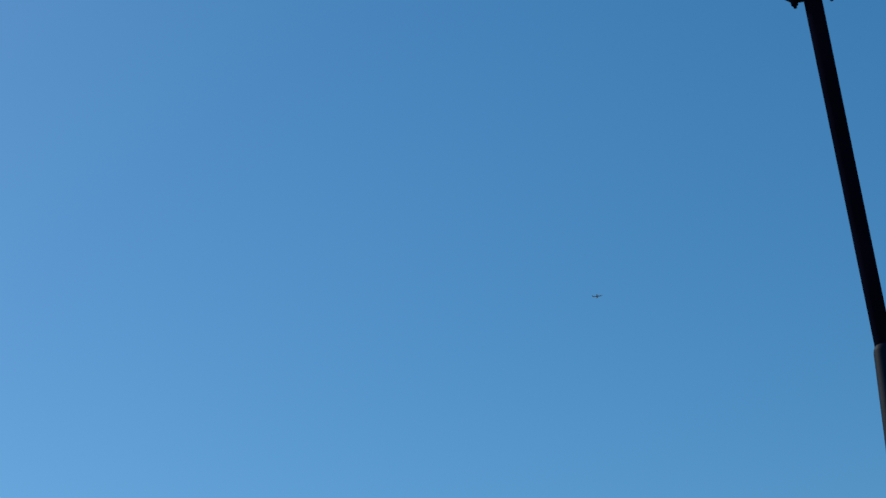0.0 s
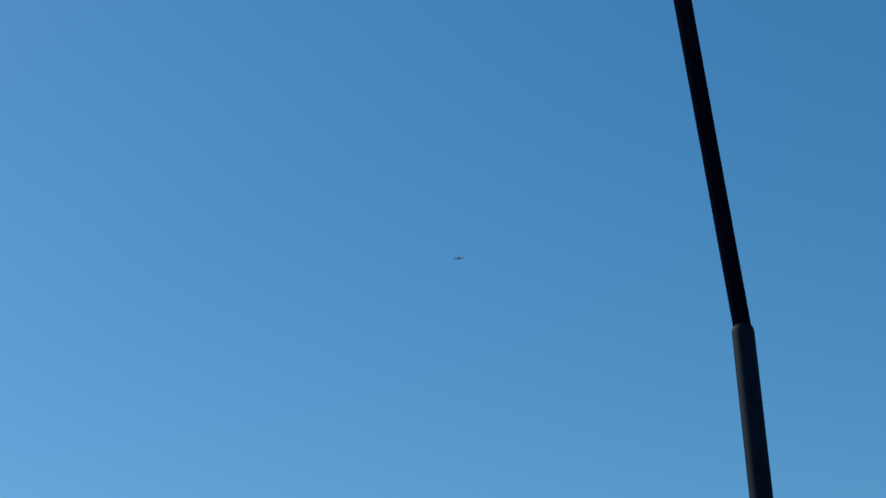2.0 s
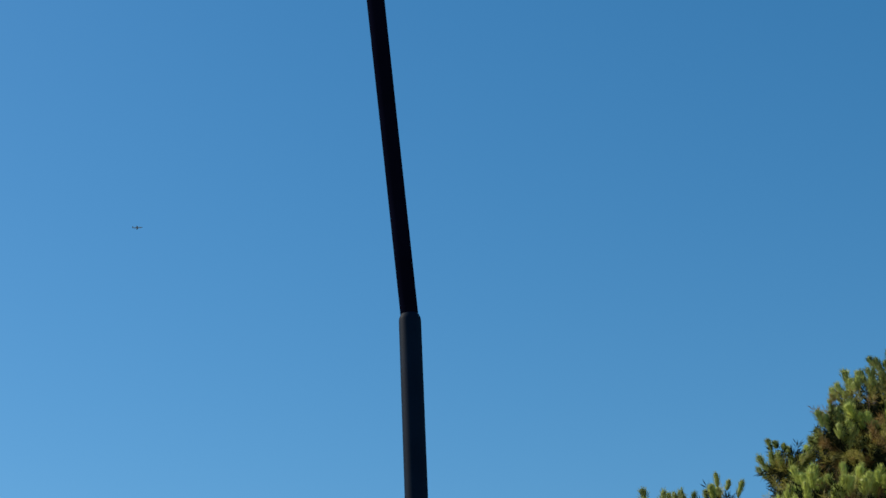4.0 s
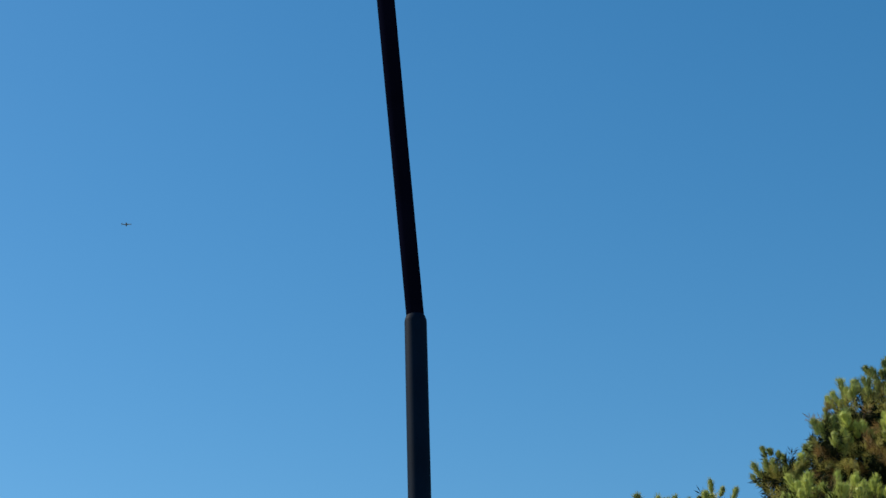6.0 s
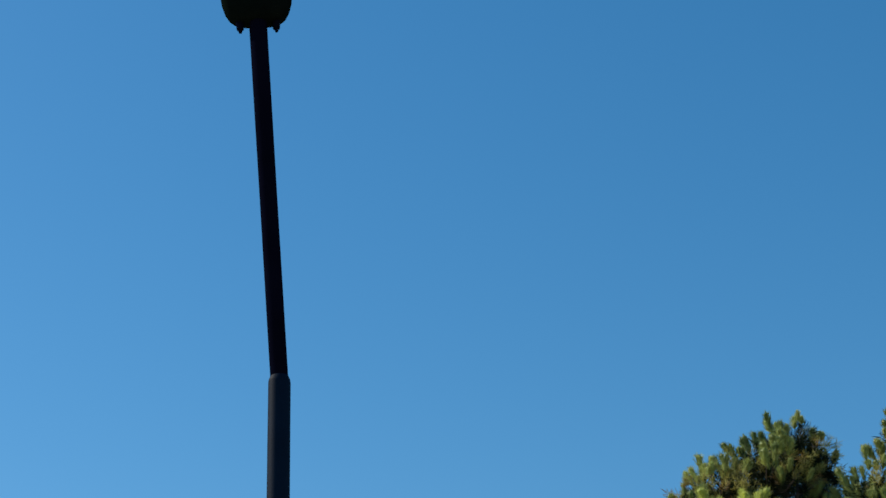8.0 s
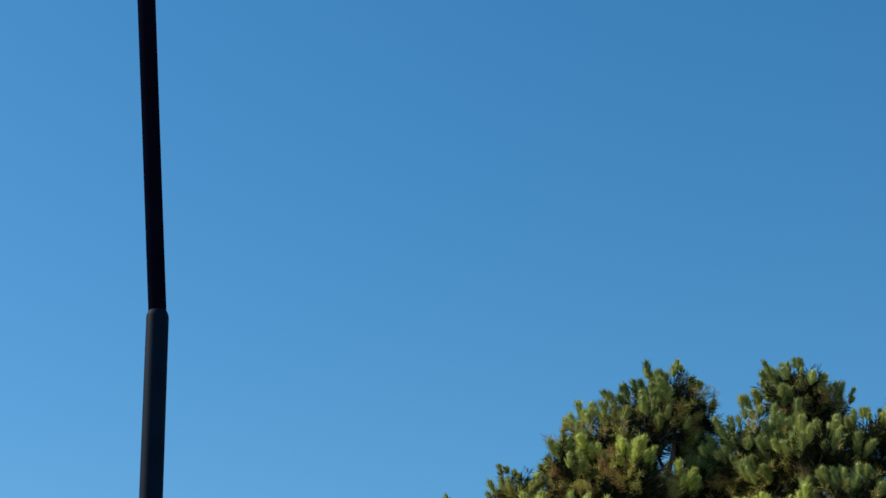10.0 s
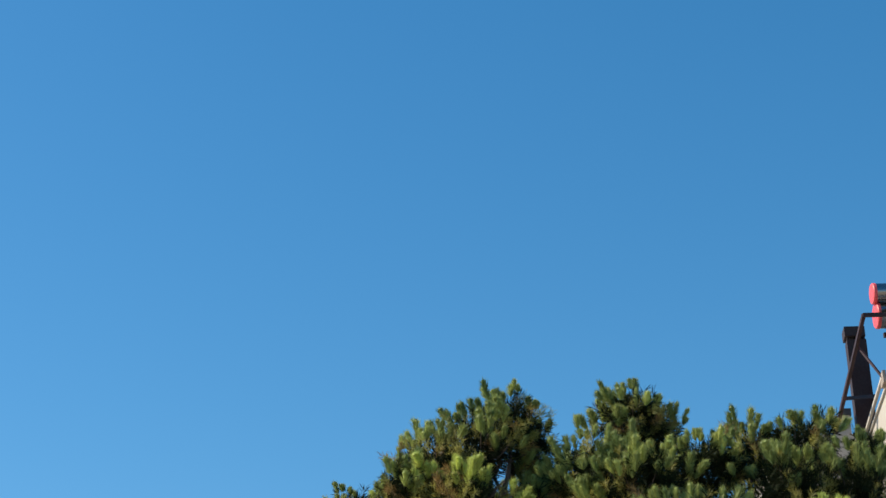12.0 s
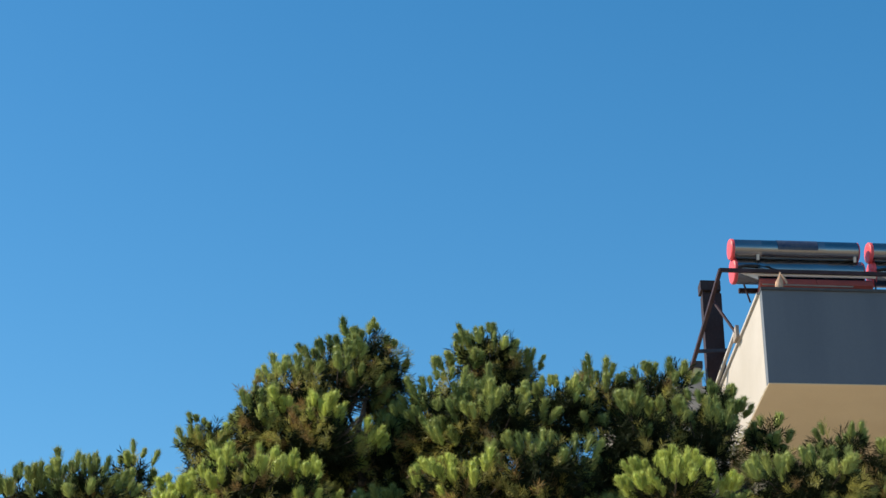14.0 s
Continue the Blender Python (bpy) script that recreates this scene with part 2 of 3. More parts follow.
def candle_mesh(name, shoots, count, mat, parent, label, rng, width=0.0038, reach=0.08):
    """Upright shoots (foot, axis, length, radius): brushes of forward-pointing needles with a broad round head."""
    foot, lead, long, wide = (np.array([s[i] for s in shoots]) for i in range(4))
    u, w = frames_of(lead, rng)
    m, each = len(shoots), np.repeat(np.arange(len(shoots)), count)
    n = len(each)
    turn = rng.uniform(0, 2 * math.pi, n)
    head = rng.random(n) < 0.36
    h = np.where(head, 0.0, 0.22 + 0.68 * rng.random(n))
    r = np.where(head, 0.95 * np.sqrt(rng.random(n)), 0.45 + 0.55 * np.minimum(1, h / 0.6))
    r = np.where(~head & (h > 0.72), r * np.sqrt(np.clip(1 - ((h - 0.72) / 0.30) ** 2, 0.1, 1)), r)
    h = np.where(head, 0.74 + 0.26 * np.sqrt(1 - (r / 1.0) ** 2), h)
    r, h = r * rng.uniform(0.55, 1.22, n), h * rng.uniform(0.88, 1.12, n)
    radial = u[each] * np.cos(turn)[:, None] + w[each] * np.sin(turn)[:, None]
    tip = foot[each] + lead[each] * (h * long[each])[:, None] + radial * (r * wide[each])[:, None]
    low = np.maximum(0.0, h * long[each] - reach * rng.uniform(0.7, 1.1, n))
    root = foot[each] + lead[each] * low[:, None] + radial * (0.15 * r * wide[each])[:, None]
    verts, faces = kites(root, tip, width, rng)
    # the close-packed heart of each shoot
    start, ring = len(verts), []
    levels = ((0.0, 0.20), (0.45, 0.40), (0.78, 0.48), (0.89, 0.22))
    for z, q in levels:
        for k in range(5):
            a = 2 * math.pi * k / 5 + z
            ring.append(foot + lead * (long * z)[:, None] + (u * math.cos(a) + w * math.sin(a)) * (wide * q * rng.uniform(0.75, 1.2, m))[:, None])
    verts = np.concatenate([verts, np.stack(ring, 1).reshape(-1, 3)])
    for i in range(m):
        o = start + i * 5 * len(levels)
        for q in range(len(levels) - 1):
            faces += [(o + q * 5 + k, o + q * 5 + (k + 1) % 5, o + q * 5 + 5 + (k + 1) % 5, o + q * 5 + 5 + k) for k in range(5)]
        faces.append(tuple(o + 5 * len(levels) - 5 + k for k in range(5)))
    return foliage(name, verts, faces, mat, parent, label)


def spray_mesh(name, shoots, count, length, width, mat, parent, label, spread, rng):
    """Loose sprays (foot, axis, length) of needles that stand off their twig at wide angles."""
    foot, lead, long = (np.array([s[i] for s in shoots]) for i in range(3))
    each = np.repeat(np.arange(len(shoots)), count)
    u, w = frames_of(lead, rng)
    n = len(each)
    turn, angle = rng.uniform(0, 2 * math.pi, n), np.radians(spread * rng.uniform(0.3, 1.2, n))
    radial = u[each] * np.cos(turn)[:, None] + w[each] * np.sin(turn)[:, None]
    way = lead[each] * np.cos(angle)[:, None] + radial * np.sin(angle)[:, None]
    root = foot[each] + lead[each] * (long[each] * rng.random(n))[:, None]
    verts, faces = kites(root, root + way * (length * rng.uniform(0.7, 1.25, n))[:, None], width, rng)
    return foliage(name, verts, faces, mat, parent, label)


def in_gap(p, gap):
    """Whether p lies in a slanting gap (middle, radii, slants along y) of the crown."""
    d = p - np.array(gap[:3])
    d[0] -= d[1] * gap[6]
    d[2] -= d[1] * gap[7]
    return np.linalg.norm(d / np.array(gap[3:6])) < 1


def pine(root, fork, clumps, label, seed, bare=(), boughs=(), fresh=(), worn=(), sparse=()):
    """A pine of several rounded crowns: trunk, limbs to each crown, twigs, and tufts of upright shoots on the crowns.
    Crowns named in fresh carry yellow-green growth, those in worn thin dry sprays low down, those in sparse few tufts."""
    rng = np.random.default_rng(seed)
    tree = thing("pine_tree", Matrix.Translation(root), label, "tree", "pine trees")
    root = Vector(root)
    bm = bmesh.new()
    steps = 9
    line = [root.lerp(Vector(fork), i / (steps - 1)) - root + Vector((0.09 * math.sin(i * 1.3 + seed), 0.08 * math.cos(i * 1.7), 0)) * (i > 0) for i in range(steps)]
    tube(bm, line, [0.27 - 0.013 * i + (0.07 if i == 0 else 0) for i in range(steps)], 14)
    part("trunk", bm, BARK, tree, "scaly grey-brown trunk", smooth=True)
    green, young, shade_fill, olive, dry, twigs = [], [], [], [], [], []
    base = np.array(root)
    for number, (cx, cy, cz, rx, rz) in enumerate(clumps):
        c = np.array((cx, cy, cz)) - base
        radii = np.array((rx, 0.9 * rx + 0.1, rz))
        start = Vector(line[-1]) if cz - root.z > fork[2] - 0.3 else Vector(line[-3])
        end = Vector(c) - Vector((0, 0, 0.25 * rz))
        mid1 = start.lerp(end, 0.4) + Vector((rng.normal(0, 0.12), rng.normal(0, 0.12), -0.12))
        mid2 = start.lerp(end, 0.75) + Vector((rng.normal(0, 0.1), rng.normal(0, 0.1), -0.04))
        bm = bmesh.new()
        tube(bm, [start, mid1, mid2, end], [0.085, 0.06, 0.04, 0.02], 8)
        part("limb", bm, BARK, tree, smooth=True)
        area = 4 * math.pi * (rx * rz + rx * rx) / 2
        placed = []
        for i in range(int(area * 70)):
            # one tuft: a whorl of shoots round a branch tip, kept apart from its neighbours
            v = rng.normal(size=3)
            v /= np.linalg.norm(v)
            shell = radii - np.minimum(0.12, 0.35 * radii)
            if v[2] < rng.uniform(-0.45, 0.05):
                spot = c + v * shell * rng.uniform(0.75, 0.95)
                if rng.random() < 0.16 and not any(in_gap(spot + base, o) for o in bare):
                    for k in range(3):
                        w = np.array((0, 0, 0.5)) + 0.5 * v + rng.normal(0, 0.35, 3)
                        (dry if rng.random() < 0.25 else olive).append((spot + rng.normal(0, 0.06, 3), w / np.linalg.norm(w), rng.uniform(0.1, 0.2)))
                continue
            spot = c + v * shell * (rng.uniform(0.84, 1.02) if rng.random() < 0.75 else rng.uniform(0.55, 0.84))
            thin = number in sparse and v[2] < 0.65
            apart = 0.44 if thin else 0.22
            if any(np.linalg.norm(spot - q) < apart for q in placed):
                continue
            if any(np.linalg.norm((spot + base - np.array(o[:3])) / np.array((o[3], 0.9 * o[3] + 0.1, o[4]))) < 0.72 for o in clumps if o[:3] != (cx, cy, cz)):
                continue
            if any(in_gap(spot + base, o) for o in bare):
                twigs.append((c + v * radii * 0.1, spot))
                continue
            placed.append(spot)
            lead = 0.36 * v + np.array((0, 0, 0.95)) + rng.normal(0, 0.09, 3)
            lead /= np.linalg.norm(lead)
            twigs.append((c + v * radii * 0.25 - np.array((0, 0, 0.05)), spot))
            if number in worn and v[2] < 0.42 and rng.random() < 0.72:
                for k in range(rng.integers(5, 9)):
                    w = lead * 0.7 + v * 0.3 + rng.normal(0, 0.4, 3)
                    (dry if rng.random() < 0.16 else olive).append((c + (spot - c) * 0.93 + rng.normal(0, 0.07, 3), w / np.linalg.norm(w), rng.uniform(0.1, 0.2)))
                continue
            size = rng.uniform(0.8, 1.2)
            for k in range(rng.integers(2, 6) if thin else rng.integers(3, 8)):
                lean = np.clip(rng.normal(0, 0.3, 3), -0.5, 0.5) * (1, 1, 0.5)
                w = lead + 0.6 * lean
                w /= np.linalg.norm(w)
                high = size * rng.uniform(0.11, 0.21)
                (young if number in fresh else green).append((spot + lean * 0.25 + w * 0.01, w, high, size * rng.uniform(0.046, 0.066)))
            w = lead * 0.4 + v * 0.4 + rng.normal(0, 0.5, 3)
            (dry if rng.random() < 0.15 else olive).append((c + (spot - c) * rng.uniform(0.62, 0.86) + rng.normal(0, 0.05, 3), w / np.linalg.norm(w), rng.uniform(0.12, 0.24)))
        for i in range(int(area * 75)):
            # filler sprays inside the crown; their near-black colour paints the hollows' shade
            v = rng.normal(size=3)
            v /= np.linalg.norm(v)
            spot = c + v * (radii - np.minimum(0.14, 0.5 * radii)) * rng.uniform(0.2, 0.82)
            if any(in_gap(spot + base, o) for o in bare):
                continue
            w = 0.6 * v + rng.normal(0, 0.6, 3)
            shade_fill.append((spot, w / np.linalg.norm(w), rng.uniform(0.1, 0.2)))
    for bough in boughs:
        bm = bmesh.new()
        pts = [Vector(p) - root for p in bough]
        tube(bm, pts, [0.035 - 0.026 * i / (len(pts) - 1) for i in range(len(pts))], 7)
        part("bough", bm, BARK, tree, "bare dark bough in the gap of the crown", smooth=True)
    candle_mesh("young_growth", young, 180, NEEDLE_YOUNG, tree, "fresh yellow-green needle shoots", rng)
    candle_mesh("crown", green, 180, NEEDLE, tree, "dense green tufts of upright needle shoots", rng)
    spray_mesh("inner_foliage", shade_fill, 26, 0.10, 0.009, NEEDLE_SHADE, tree, "inner needles with the crown's shade in their dark colour", 60, rng)
    spray_mesh("olive_foliage", olive, 60, 0.075, 0.004, NEEDLE_OLIVE, tree, "thin olive needles inside the crown", 58, rng)
    spray_mesh("dry_foliage", dry, 70, 0.085, 0.0042, NEEDLE_DRY, tree, "dry golden-brown needles inside the crown", 60, rng)
    bm = bmesh.new()
    for a, b in twigs:
        a, b = Vector(a), Vector(b)
        m = a.lerp(b, 0.5) + Vector((0, 0, -0.05))
        tube(bm, [a, m, b], [0.014, 0.009, 0.004], 4)
    tagged(part("brushwood", bm, BARK, tree), "thin dark twigs", kind="stuff")
    return tree


CROWNS_OUTER = (
    (2.00, 19.50, 6.60, 0.54, 0.40),
    (2.43, 19.05, 6.62, 0.48, 0.40),
    (2.94, 19.58, 6.93, 0.26, 0.41),
    (3.74, 19.85, 7.41, 0.34, 0.44),
    (4.46, 19.39, 7.71, 0.47, 0.58),
    (4.10, 19.16, 7.53, 0.32, 0.43),
    (5.03, 19.67, 8.06, 0.62, 0.64),
    (5.42, 19.87, 8.45, 0.48, 0.53),
    (5.74, 20.09, 8.27, 0.32, 0.48),
    (4.68, 19.03, 7.30, 0.69, 0.52),
    (3.78, 18.21, 6.52, 0.71, 0.41),
    (4.25, 18.00, 6.42, 0.38, 0.42),
    (5.55, 19.42, 7.17, 0.47, 0.65),
    (3.22, 18.32, 6.24, 0.60, 0.41),
    (4.09, 19.88, 7.41, 0.42, 0.37),
    (5.73, 19.79, 7.72, 0.30, 0.43),
    (4.13, 18.54, 5.92, 0.94, 0.61),
    (5.32, 18.86, 6.16, 0.86, 0.63),
    (2.85, 19.19, 6.05, 0.74, 0.45),
    (4.70, 20.35, 6.85, 0.75, 0.62),
    (5.35, 20.45, 7.55, 0.55, 0.62),
)
CROWNS_INNER = (
    (6.62, 19.31, 8.35, 0.52, 0.47),
    (7.06, 19.56, 8.24, 0.26, 0.43),
    (5.96, 18.88, 7.62, 0.49, 0.55),
    (6.32, 18.45, 7.37, 0.66, 0.54),
    (7.10, 18.59, 7.61, 0.52, 0.47),
    (7.62, 18.81, 7.85, 0.45, 0.43),
    (8.22, 18.88, 7.97, 0.45, 0.42),
    (8.75, 18.45, 7.74, 0.33, 0.38),
    (8.62, 19.02, 8.24, 0.17, 0.30),
    (7.78, 18.20, 7.23, 0.75, 0.52),
    (8.42, 18.07, 7.23, 0.52, 0.46),
    (9.29, 18.38, 7.36, 0.23, 0.47),
    (9.84, 17.86, 7.13, 0.45, 0.48),
    (9.06, 17.15, 6.58, 0.79, 0.40),
    (7.45, 16.71, 6.34, 0.56, 0.42),
    (6.60, 17.81, 6.71, 0.72, 0.50),
    (5.89, 18.06, 6.61, 0.61, 0.44),
    (10.12, 17.48, 6.90, 0.41, 0.41),
    (10.76, 17.56, 7.08, 0.54, 0.48),
    (6.08, 19.99, 7.58, 0.37, 0.49),
    (7.40, 18.15, 6.81, 0.37, 0.37),
    (5.96, 19.72, 6.98, 0.45, 0.51),
    (6.14, 18.19, 6.00, 0.84, 0.56),
    (7.17, 18.02, 6.07, 0.85, 0.62),
    (8.16, 17.60, 6.03, 0.91, 0.62),
    (9.20, 17.30, 6.02, 0.92, 0.63),
    (10.19, 16.97, 6.16, 0.75, 0.64),
    (6.95, 20.00, 6.75, 0.85, 0.70),
    (8.00, 19.60, 7.00, 0.85, 0.62),
)
pine((5.2, 20.2, 0), (5.2, 20.3, 6.1), CROWNS_OUTER, "rounded green pine with a domed crown and bare inner twigs", 3, bare=((5.15, 19.32, 7.67, 0.21, 1.2, 0.34, 0.267, 0.311),), boughs=(((5.27, 19.50, 7.06), (5.24, 19.51, 7.42), (5.23, 19.61, 7.69), (5.14, 19.64, 7.92), (5.07, 19.76, 8.14)),
    ((5.23, 19.61, 7.65), (5.29, 19.54, 7.82), (5.34, 19.58, 8.05), (5.39, 19.67, 8.27)),
    ((5.25, 19.50, 7.33), (5.40, 19.57, 7.53), (5.53, 19.64, 7.74)),
    ((5.24, 19.51, 7.42), (5.08, 19.45, 7.54), (4.98, 19.47, 7.67)),
    ((5.16, 19.63, 7.86), (5.23, 19.61, 7.98), (5.27, 19.71, 8.21))),
     fresh=(9, 10, 11, 13, 14), worn=(4, 6, 7, 9, 12, 14, 15), sparse=(7, 8, 12))
pine((7.9, 18.9, 0), (7.9, 18.9, 5.9), CROWNS_INNER, "broad green pine whose low crown covers the house", 8, fresh=(14, 16), worn=(2, 16, 19, 21), sparse=(1, 4, 5, 6, 9, 10, 12, 13, 15, 17, 18, 20, 23, 24, 25, 26))

# ---- house ----
CORNER = Vector((13.62, 26.73, 0))
ALONG = Vector((math.sin(radians(101)), math.cos(radians(101)), 0))
BACK = Vector((math.sin(radians(17.3)), math.cos(radians(17.3)), 0))
ROOF, UNDER = 12.62, 11.09


def hp(a, b, z):
    """A point of the house: a along its front, b back from the front, z up."""
    return CORNER + ALONG * a + BACK * b + Vector((0, 0, z))


def slab(bm, a0, a1, b0, b1, z0, z1):
    """A block parallel to the house."""
    v = [bm.verts.new(hp(a, b, z)) for z in (z0, z1) for a, b in ((a0, b0), (a1, b0), (a1, b1), (a0, b1))]
    for f in ((3, 2, 1, 0), (4, 5, 6, 7), (0, 1, 5, 4), (1, 2, 6, 5), (2, 3, 7, 6), (3, 0, 4, 7)):
        bm.faces.new([v[i] for i in f])


house = thing("house", Matrix.Identity(4), "rendered house with an overhanging grey and cream top storey", "house")
W, D = 12.0, 11.0
for name, mat, dims, label in (
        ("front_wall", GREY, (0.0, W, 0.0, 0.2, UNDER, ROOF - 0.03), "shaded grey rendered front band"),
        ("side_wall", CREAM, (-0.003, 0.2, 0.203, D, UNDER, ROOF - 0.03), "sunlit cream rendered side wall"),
        ("side_wall", CREAM, (W - 0.2, W, 0.2, D, UNDER, ROOF - 0.03), "cream rendered side wall"),
        ("back_wall", CREAM, (0.2, W - 0.2, D - 0.2, D, UNDER, ROOF - 0.03), "cream rendered back wall"),
        ("soffit", SOFFIT, (0.004, W - 0.004, 0.004, D - 0.004, UNDER - 0.016, UNDER - 0.004), "beige underside of the overhang"),
        ("roof", GREY, (0.2, W - 0.2, 0.2, D - 0.2, ROOF - 0.25, ROOF - 0.12), "flat grey roof"),
        ("lower_wall", CREAM, (0.4, W - 0.4, 4.2, D - 0.25, 0.0, UNDER - 0.016), "cream rendered lower walls"),
        ("front_coping", COPING, (-0.01, W + 0.02, -0.03, 0.24, ROOF - 0.03, ROOF + 0.012), "thin dark metal coping"),
        ("side_coping", TRIM, (-0.04, 0.22, 0.245, D + 0.02, ROOF - 0.03, ROOF + 0.012), "pale coping along the side parapet"),
        ("wing", CREAM, (-1.9, -0.105, 4.8, D, 0.0, 12.56), "lower cream side wing"),
        ("wing_parapet", CREAM, (-0.60, -0.34, 4.95, 5.25, 12.56, 12.95), "small cream parapet post"),
        ("post_cap", COPING, (-0.50, -0.31, 4.92, 5.28, 12.95, 13.07), "dark cap of the parapet post")):
    bm = bmesh.new()
    slab(bm, *dims)
    part(name, bm, mat, house, label)

# a sloping flashing strip and its end block outside the side parapet
bm = bmesh.new()
bar(bm, hp(-0.075, 2.3, ROOF + 0.13), hp(-0.075, 5.2, ROOF + 0.035), 0.05, 0.045)
part("flashing", bm, TRIM, house, "pale sloping edge strip")
bm = bmesh.new()
slab(bm, -0.10, -0.045, 2.2, 2.55, ROOF - 0.03, ROOF + 0.17)
part("flashing_block", bm, TIMBER, house, "small grey-brown end block")

# ---- flue ----
flue = thing("chimney_flue", Matrix.Identity(4), "dark sooty sheet-metal flue with a flat cap", "chimney")
bm = bmesh.new()
slab(bm, -0.22, 0.13, 5.0, 5.30, 12.56, 14.39)
part("duct", bm, FLUE, flue)
bm = bmesh.new()
slab(bm, -0.25, 0.12, 4.96, 5.33, 14.44, 14.62)
part("cap", bm, FLUE, flue)
for a, b in ((-0.20, 5.02), (0.10, 5.02), (-0.20, 5.27), (0.10, 5.27)):
    bm = bmesh.new()
    bar(bm, hp(a, b, 14.38), hp(a, b, 14.46), 0.02)
    part("cap_leg", bm, STEEL, flue)


# ---- solar water heaters ----
TURN = ALONG.to_track_quat("Z", "Y").to_matrix().to_4x4()


def solar_heater(shift, first):
    """Two lying tanks over a collector that slopes down to the back."""
    heater = thing("solar_water_heater", Matrix.Identity(4), "solar water heater with two shiny tanks and red end caps", "solar water heater", "solar water heaters")
    for name, a0, a1, b, z, r in (("upper_tank", -0.035, 2.165, 2.60, 14.285, 0.175), ("lower_tank", 0.0, 2.235, 2.72, 13.935, 0.215)):
        m = Matrix.Translation(hp(a0 + shift, b, z)) @ TURN
        bm = bmesh.new()
        lathe(bm, [(r - 0.01, 0.004), (r, 0.012), (r, 0.5), (r + 0.003, 0.505), (r + 0.003, 0.515), (r, 0.52), (r, 1.6), (r + 0.003, 1.605), (r + 0.003, 1.615), (r, 1.62), (r, a1 - a0 - 0.012), (r - 0.01, a1 - a0 - 0.004)], m, 40)
        tank = part(name, bm, CHROME, heater, "polished metal tank", smooth=True)
        for end in (0, 1):
            bm = bmesh.new()
            cm = m @ (Matrix.Translation((0, 0, a1 - a0)) if end else pose(0, 0, 0, 180, 0, 0))
            rim = -0.002 if end else 0.006
            lathe(bm, [(r + rim, -0.003 if end else -0.045), (r + rim, 0.0), (r - 0.008, 0.015), (r * 0.7, 0.022), (r * 0.2, 0.026)], cm, 36)
            part("end_cap", bm, CAP, tank, "red plastic end cap")
    if first:
        bm = bmesh.new()
        m = Matrix.Translation(hp(0.75, 2.60, 14.285)) @ TURN
        near = (m.to_3x3().inverted() @ -BACK)
        mid = math.atan2(near.y, near.x)
        up = (m.to_3x3().inverted() @ Vector((0, 0, 1)))
        sense = 1 if up.dot(Vector((-math.sin(mid), math.cos(mid), 0))) > 0 else -1
        cols = []
        for i in range(9):
            a = mid + sense * radians(-14 + 12 * i)
            cols.append([[bm.verts.new(m @ Vector((r * math.cos(a), r * math.sin(a), h))) for r in (0.176, 0.1785)] for h in (0.0, 0.70)])
        for p, q in zip(cols, cols[1:]):
            for f in ((p[0][1], p[1][1], q[1][1], q[0][1]), (p[0][0], q[0][0], q[1][0], p[1][0])):
                bm.faces.new(f)
        part("sticker", bm, LABEL, heater, "dark blue sticker on the tank")
    for a in (0.42, 2.10):
        bm = bmesh.new()
        bar(bm, hp(a + shift, 2.50, 14.07), hp(a + shift, 2.47, 14.16), 0.045, 0.02)
        part("tank_bracket", bm, ALU, heater)
    # collector
    for a0 in (0.42, 1.40):
        bm = bmesh.new()
        lo, hi = hp(a0 + shift, 2.42, 13.62), hp(a0 + shift, 4.2, 12.75)
        slope = (hi - lo).normalized()
        n = ALONG.cross(slope).normalized()
        if n.z < 0:
            n = -n
        corner = [lo, lo + ALONG * 0.97, hi + ALONG * 0.97, hi]
        v = [bm.verts.new(p) for p in corner] + [bm.verts.new(p + n * 0.12) for p in corner]
        for f in ((3, 2, 1, 0), (4, 5, 6, 7), (0, 1, 5, 4), (1, 2, 6, 5), (2, 3, 7, 6), (3, 0, 4, 7)):
            bm.faces.new([v[i] for i in f])
        bmesh.ops.recalc_face_normals(bm, faces=bm.faces)
        panel = part("collector", bm, PANEL_BACK, heater, "flat collector with a red-brown back")
        bm = bmesh.new()
        inset = [p + n * 0.124 for p in corner]
        v = [bm.verts.new(p) for p in inset] + [bm.verts.new(p + n * 0.004) for p in inset]
        for f in ((3, 2, 1, 0), (4, 5, 6, 7), (0, 1, 5, 4), (1, 2, 6, 5), (2, 3, 7, 6), (3, 0, 4, 7)):
            bm.faces.new([v[i] for i in f])
        bmesh.ops.recalc_face_normals(bm, faces=bm.faces)
        part("glass", bm, PANEL_GLASS, panel)
    bm = bmesh.new()
    bar(bm, hp(0.30 + shift, 2.34, 13.745), hp(2.40 + shift, 2.34, 13.745), 0.035, 0.04)
    part("edge_strip", bm, STRIP, heater, "pale aluminium edge strip")
    # the pale triangular plate at the end of the strip
    bm = bmesh.new()
    v = [bm.verts.new(hp(a + shift, b, z)) for b in (2.33, 2.35) for a, z in ((0.06, 13.772), (0.36, 13.765), (0.37, 13.655))]
    for f in ((0, 1, 2), (5, 4, 3), (0, 3, 4, 1), (1, 4, 5, 2), (2, 5, 3, 0)):
        bm.faces.new([v[i] for i in f])
    bmesh.ops.recalc_face_normals(bm, faces=bm.faces)
    part("gusset", bm, STRIP, heater, "pale triangular end plate")
    bm = bmesh.new()
    bar(bm, hp(0.44 + shift, 2.36, 13.58), hp(2.0 + shift, 2.36, 13.572), 0.02, 0.022)
    part("lower_rail", bm, TIMBER, heater, "weathered timber batten")
    # dark hose arching over the lower tank to the collector
    bm = bmesh.new()
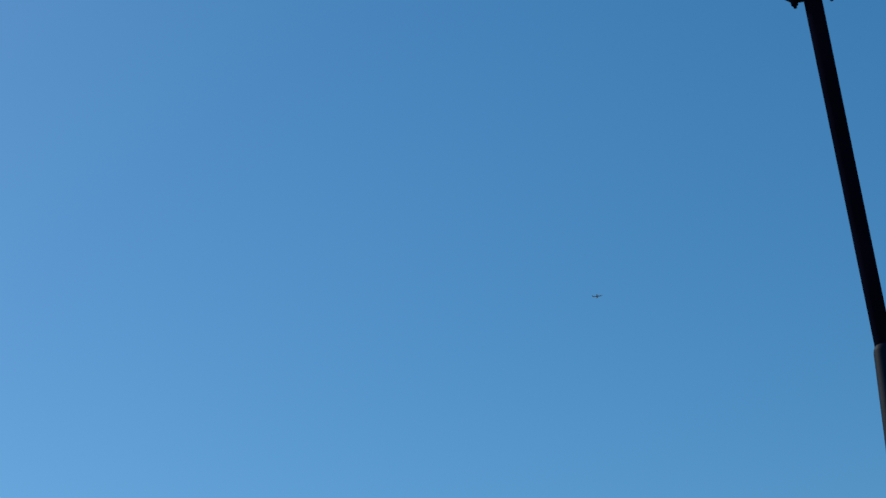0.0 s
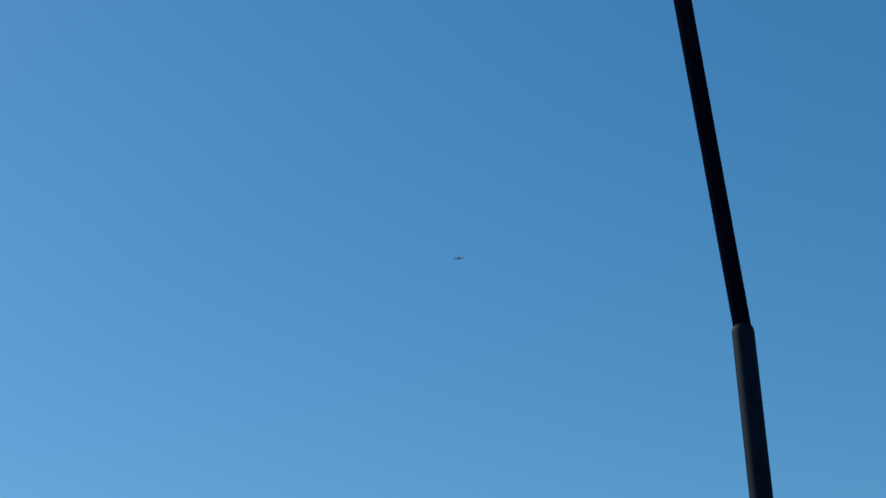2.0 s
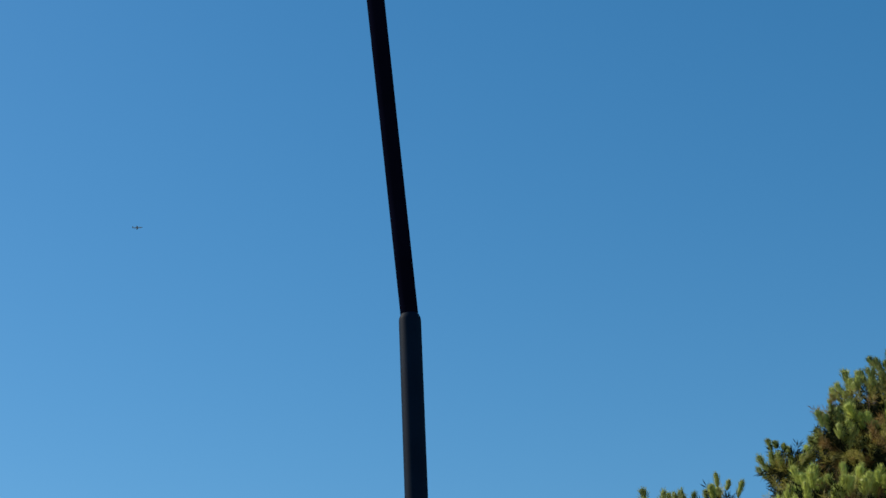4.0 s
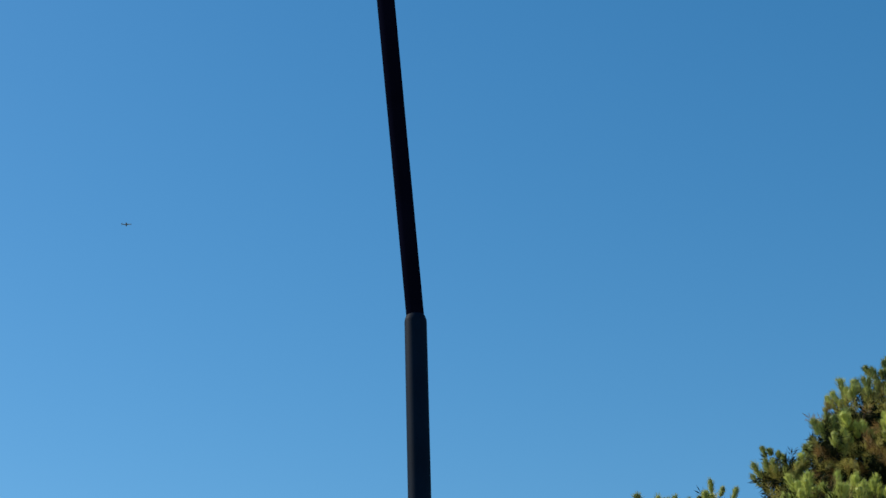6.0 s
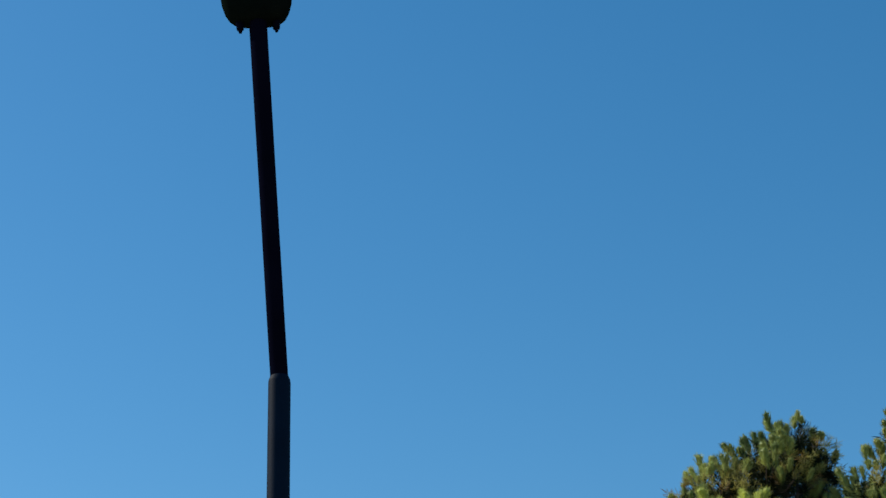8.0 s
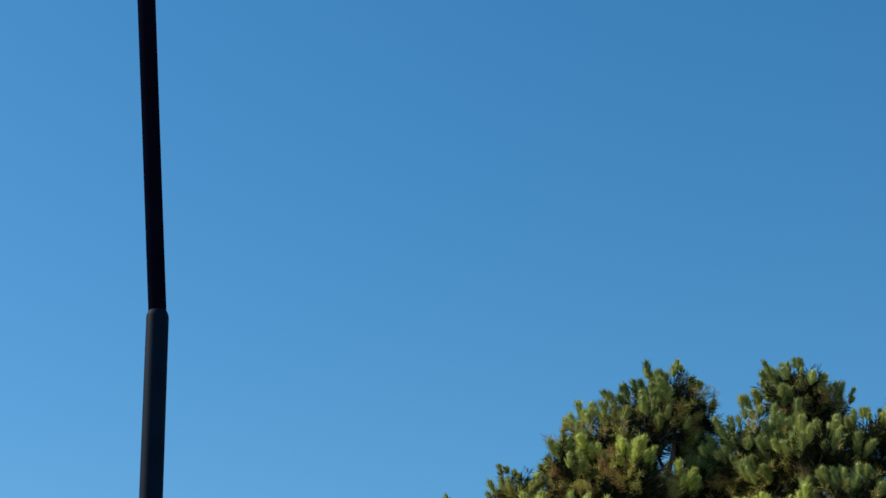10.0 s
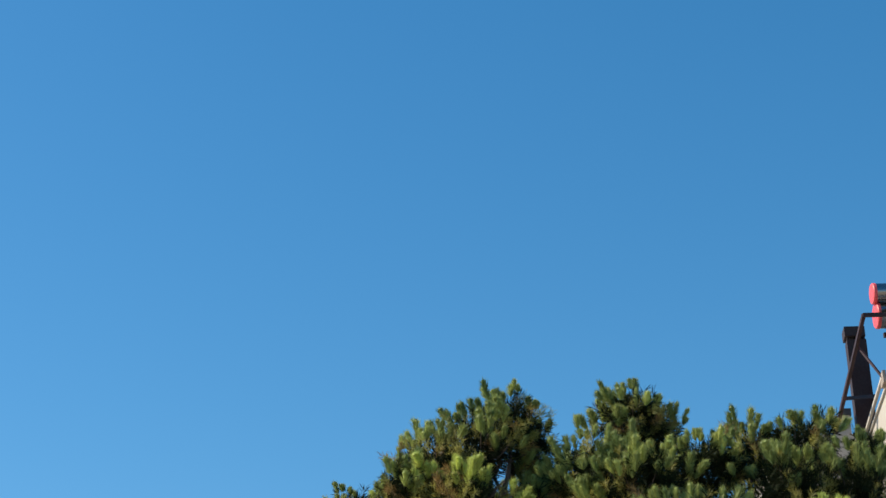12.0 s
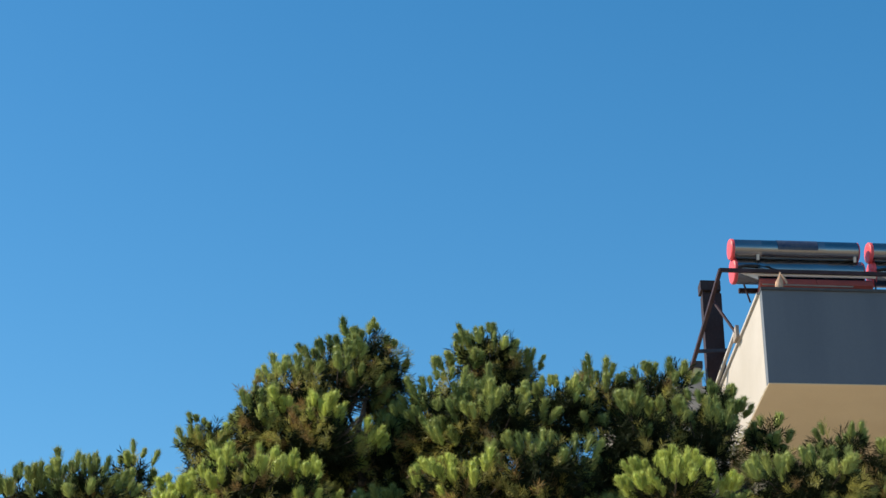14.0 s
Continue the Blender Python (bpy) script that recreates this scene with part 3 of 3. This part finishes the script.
    tube(bm, [hp(a + shift, b, z) for a, b, z in ((0.06, 2.48, 13.93), (0.2, 2.47, 13.955), (0.4, 2.46, 13.95), (0.58, 2.44, 13.92), (0.68, 2.40, 13.86), (0.725, 2.30, 13.79), (0.735, 2.24, 13.72))], [0.022] * 7, 10)
    part("hose", bm, HOSE, heater, "black rubber hose", smooth=True)
    return heater


for k in range(2):
    solar_heater(2.405 * k, k == 0)

# ---- steel stand ----
stand = thing("steel_stand", Matrix.Identity(4), "brown painted steel stand that carries the solar heaters", "metal stand")
for name, p, q, w in (
        ("top_rail", (-0.29, 2.28, 13.785), (7.0, 2.28, 13.775), 0.06),
        ("rear_rail", (0.25, 4.2, 12.72), (7.0, 4.2, 12.72), 0.05),
        ("sloping_leg", (-0.275, 2.28, 13.79), (-0.64, 5.0, 12.57), 0.06),
        ("leg", (0.56, 2.5, 13.72), (0.56, 2.5, 12.49), 0.03),
        ("leg", (2.42, 2.5, 13.9), (2.42, 2.5, 12.49), 0.022),
        ("leg", (2.72, 2.5, 13.74), (2.72, 2.5, 12.49), 0.03),
        ("leg", (5.0, 2.5, 13.72), (5.0, 2.5, 12.49), 0.05),
        ("leg", (7.0, 2.28, 13.78), (7.0, 2.28, 12.49), 0.05),
        ("leg", (0.45, 4.2, 12.72), (0.45, 4.2, 12.49), 0.05),
        ("leg", (6.8, 4.2, 12.72), (6.8, 4.2, 12.49), 0.05),
        ("tie", (-0.52, 4.2, 13.0), (0.16, 4.95, 13.29), 0.06),
        ("brace", (-0.33, 3.0, 13.5), (-0.075, 2.35, 12.70), 0.035),
        ("bracket_plate", (0.13, 3.0, 13.695), (0.47, 3.0, 13.70), 0.075),
        ("stay", (0.20, 2.9, 13.82), (0.30, 2.9, 13.45), 0.025)):
    bm = bmesh.new()
    bar(bm, hp(*p), hp(*q), w)
    part(name, bm, STEEL, stand)

# ---- wrapped pipe ----
wrap = thing("wrapped_pipe", Matrix.Identity(4), "beige cloth-wrapped pipe joint with hanging tails below the steel rail", "pipe")
bm = bmesh.new()
rings = ((0.012, 13.745), (0.016, 13.71), (0.024, 13.67), (0.038, 13.62), (0.060, 13.565), (0.066, 13.40))
folds = [[bm.verts.new(hp(0.735 + r * (1 + 0.22 * math.sin(5 * q + 9 * z)) * math.cos(q) - 0.18 * (13.75 - z), 2.20 + 0.6 * r * math.sin(q), z)) for q in (2 * math.pi * k / 20 for k in range(20))] for r, z in rings]
for p, q in zip(folds, folds[1:]):
    for k in range(20):
        bm.faces.new((p[k], p[(k + 1) % 20], q[(k + 1) % 20], q[k]))
bm.faces.new(folds[0][::-1])
bm.faces.new(folds[-1])
bmesh.ops.recalc_face_normals(bm, faces=bm.faces)
part("wrapping", bm, FOAM, wrap, smooth=True)
bm = bmesh.new()
tube(bm, [hp(0.745, 2.19, 13.70), hp(0.775, 2.18, 13.64), hp(0.81, 2.19, 13.59), hp(0.83, 2.2, 13.54)], [0.012, 0.02, 0.022, 0.016], 8)
part("tail", bm, FOAM, wrap, smooth=True)
bm = bmesh.new()
tube(bm, [hp(0.70, 2.2, 13.45), hp(0.70, 2.3, 12.9), hp(0.70, 2.4, 12.49)], [0.05, 0.05, 0.05], 12)
part("pipe", bm, FOAM, wrap, smooth=True)

# ---- aeroplane far off ----
plane = thing("aeroplane", Matrix.Translation((-437, 2968, 1307)) @ pose(0, 0, 0, 0, -4, 8) @ Matrix.Scale(0.9, 4), "small distant grey aeroplane in the clear sky", "aeroplane")
bm = bmesh.new()
lathe(bm, [(0.1, -9.0), (0.6, -8.0), (0.95, -6.0), (1.0, 3.0), (0.7, 6.5), (0.25, 9.0)], pose(0, 0, 0, 0, -90, 0), 16)
part("fuselage", bm, AIRCRAFT, plane, smooth=True)
for s in (-1, 1):
    bm = bmesh.new()
    v = [bm.verts.new((x, y * s, z)) for z in (-0.25, 0.0) for x, y in ((1.6, 0.6), (-0.4, 8.5), (-1.5, 8.5), (-1.6, 0.6))]
    for f in ((3, 2, 1, 0), (4, 5, 6, 7), (0, 1, 5, 4), (1, 2, 6, 5), (2, 3, 7, 6), (3, 0, 4, 7)):
        bm.faces.new([v[i] for i in f])
    bmesh.ops.recalc_face_normals(bm, faces=bm.faces)
    part("wing", bm, AIRCRAFT, plane)
bm = bmesh.new()
box(bm, pose(-7.8, 0, 1.6, 0, -20, 0), 1.8, 0.25, 2.6)
part("tail_fin", bm, AIRCRAFT, plane)
bm = bmesh.new()
box(bm, pose(-8.0, 0, 0.6), 1.5, 5.6, 0.2)
part("tailplane", bm, AIRCRAFT, plane)
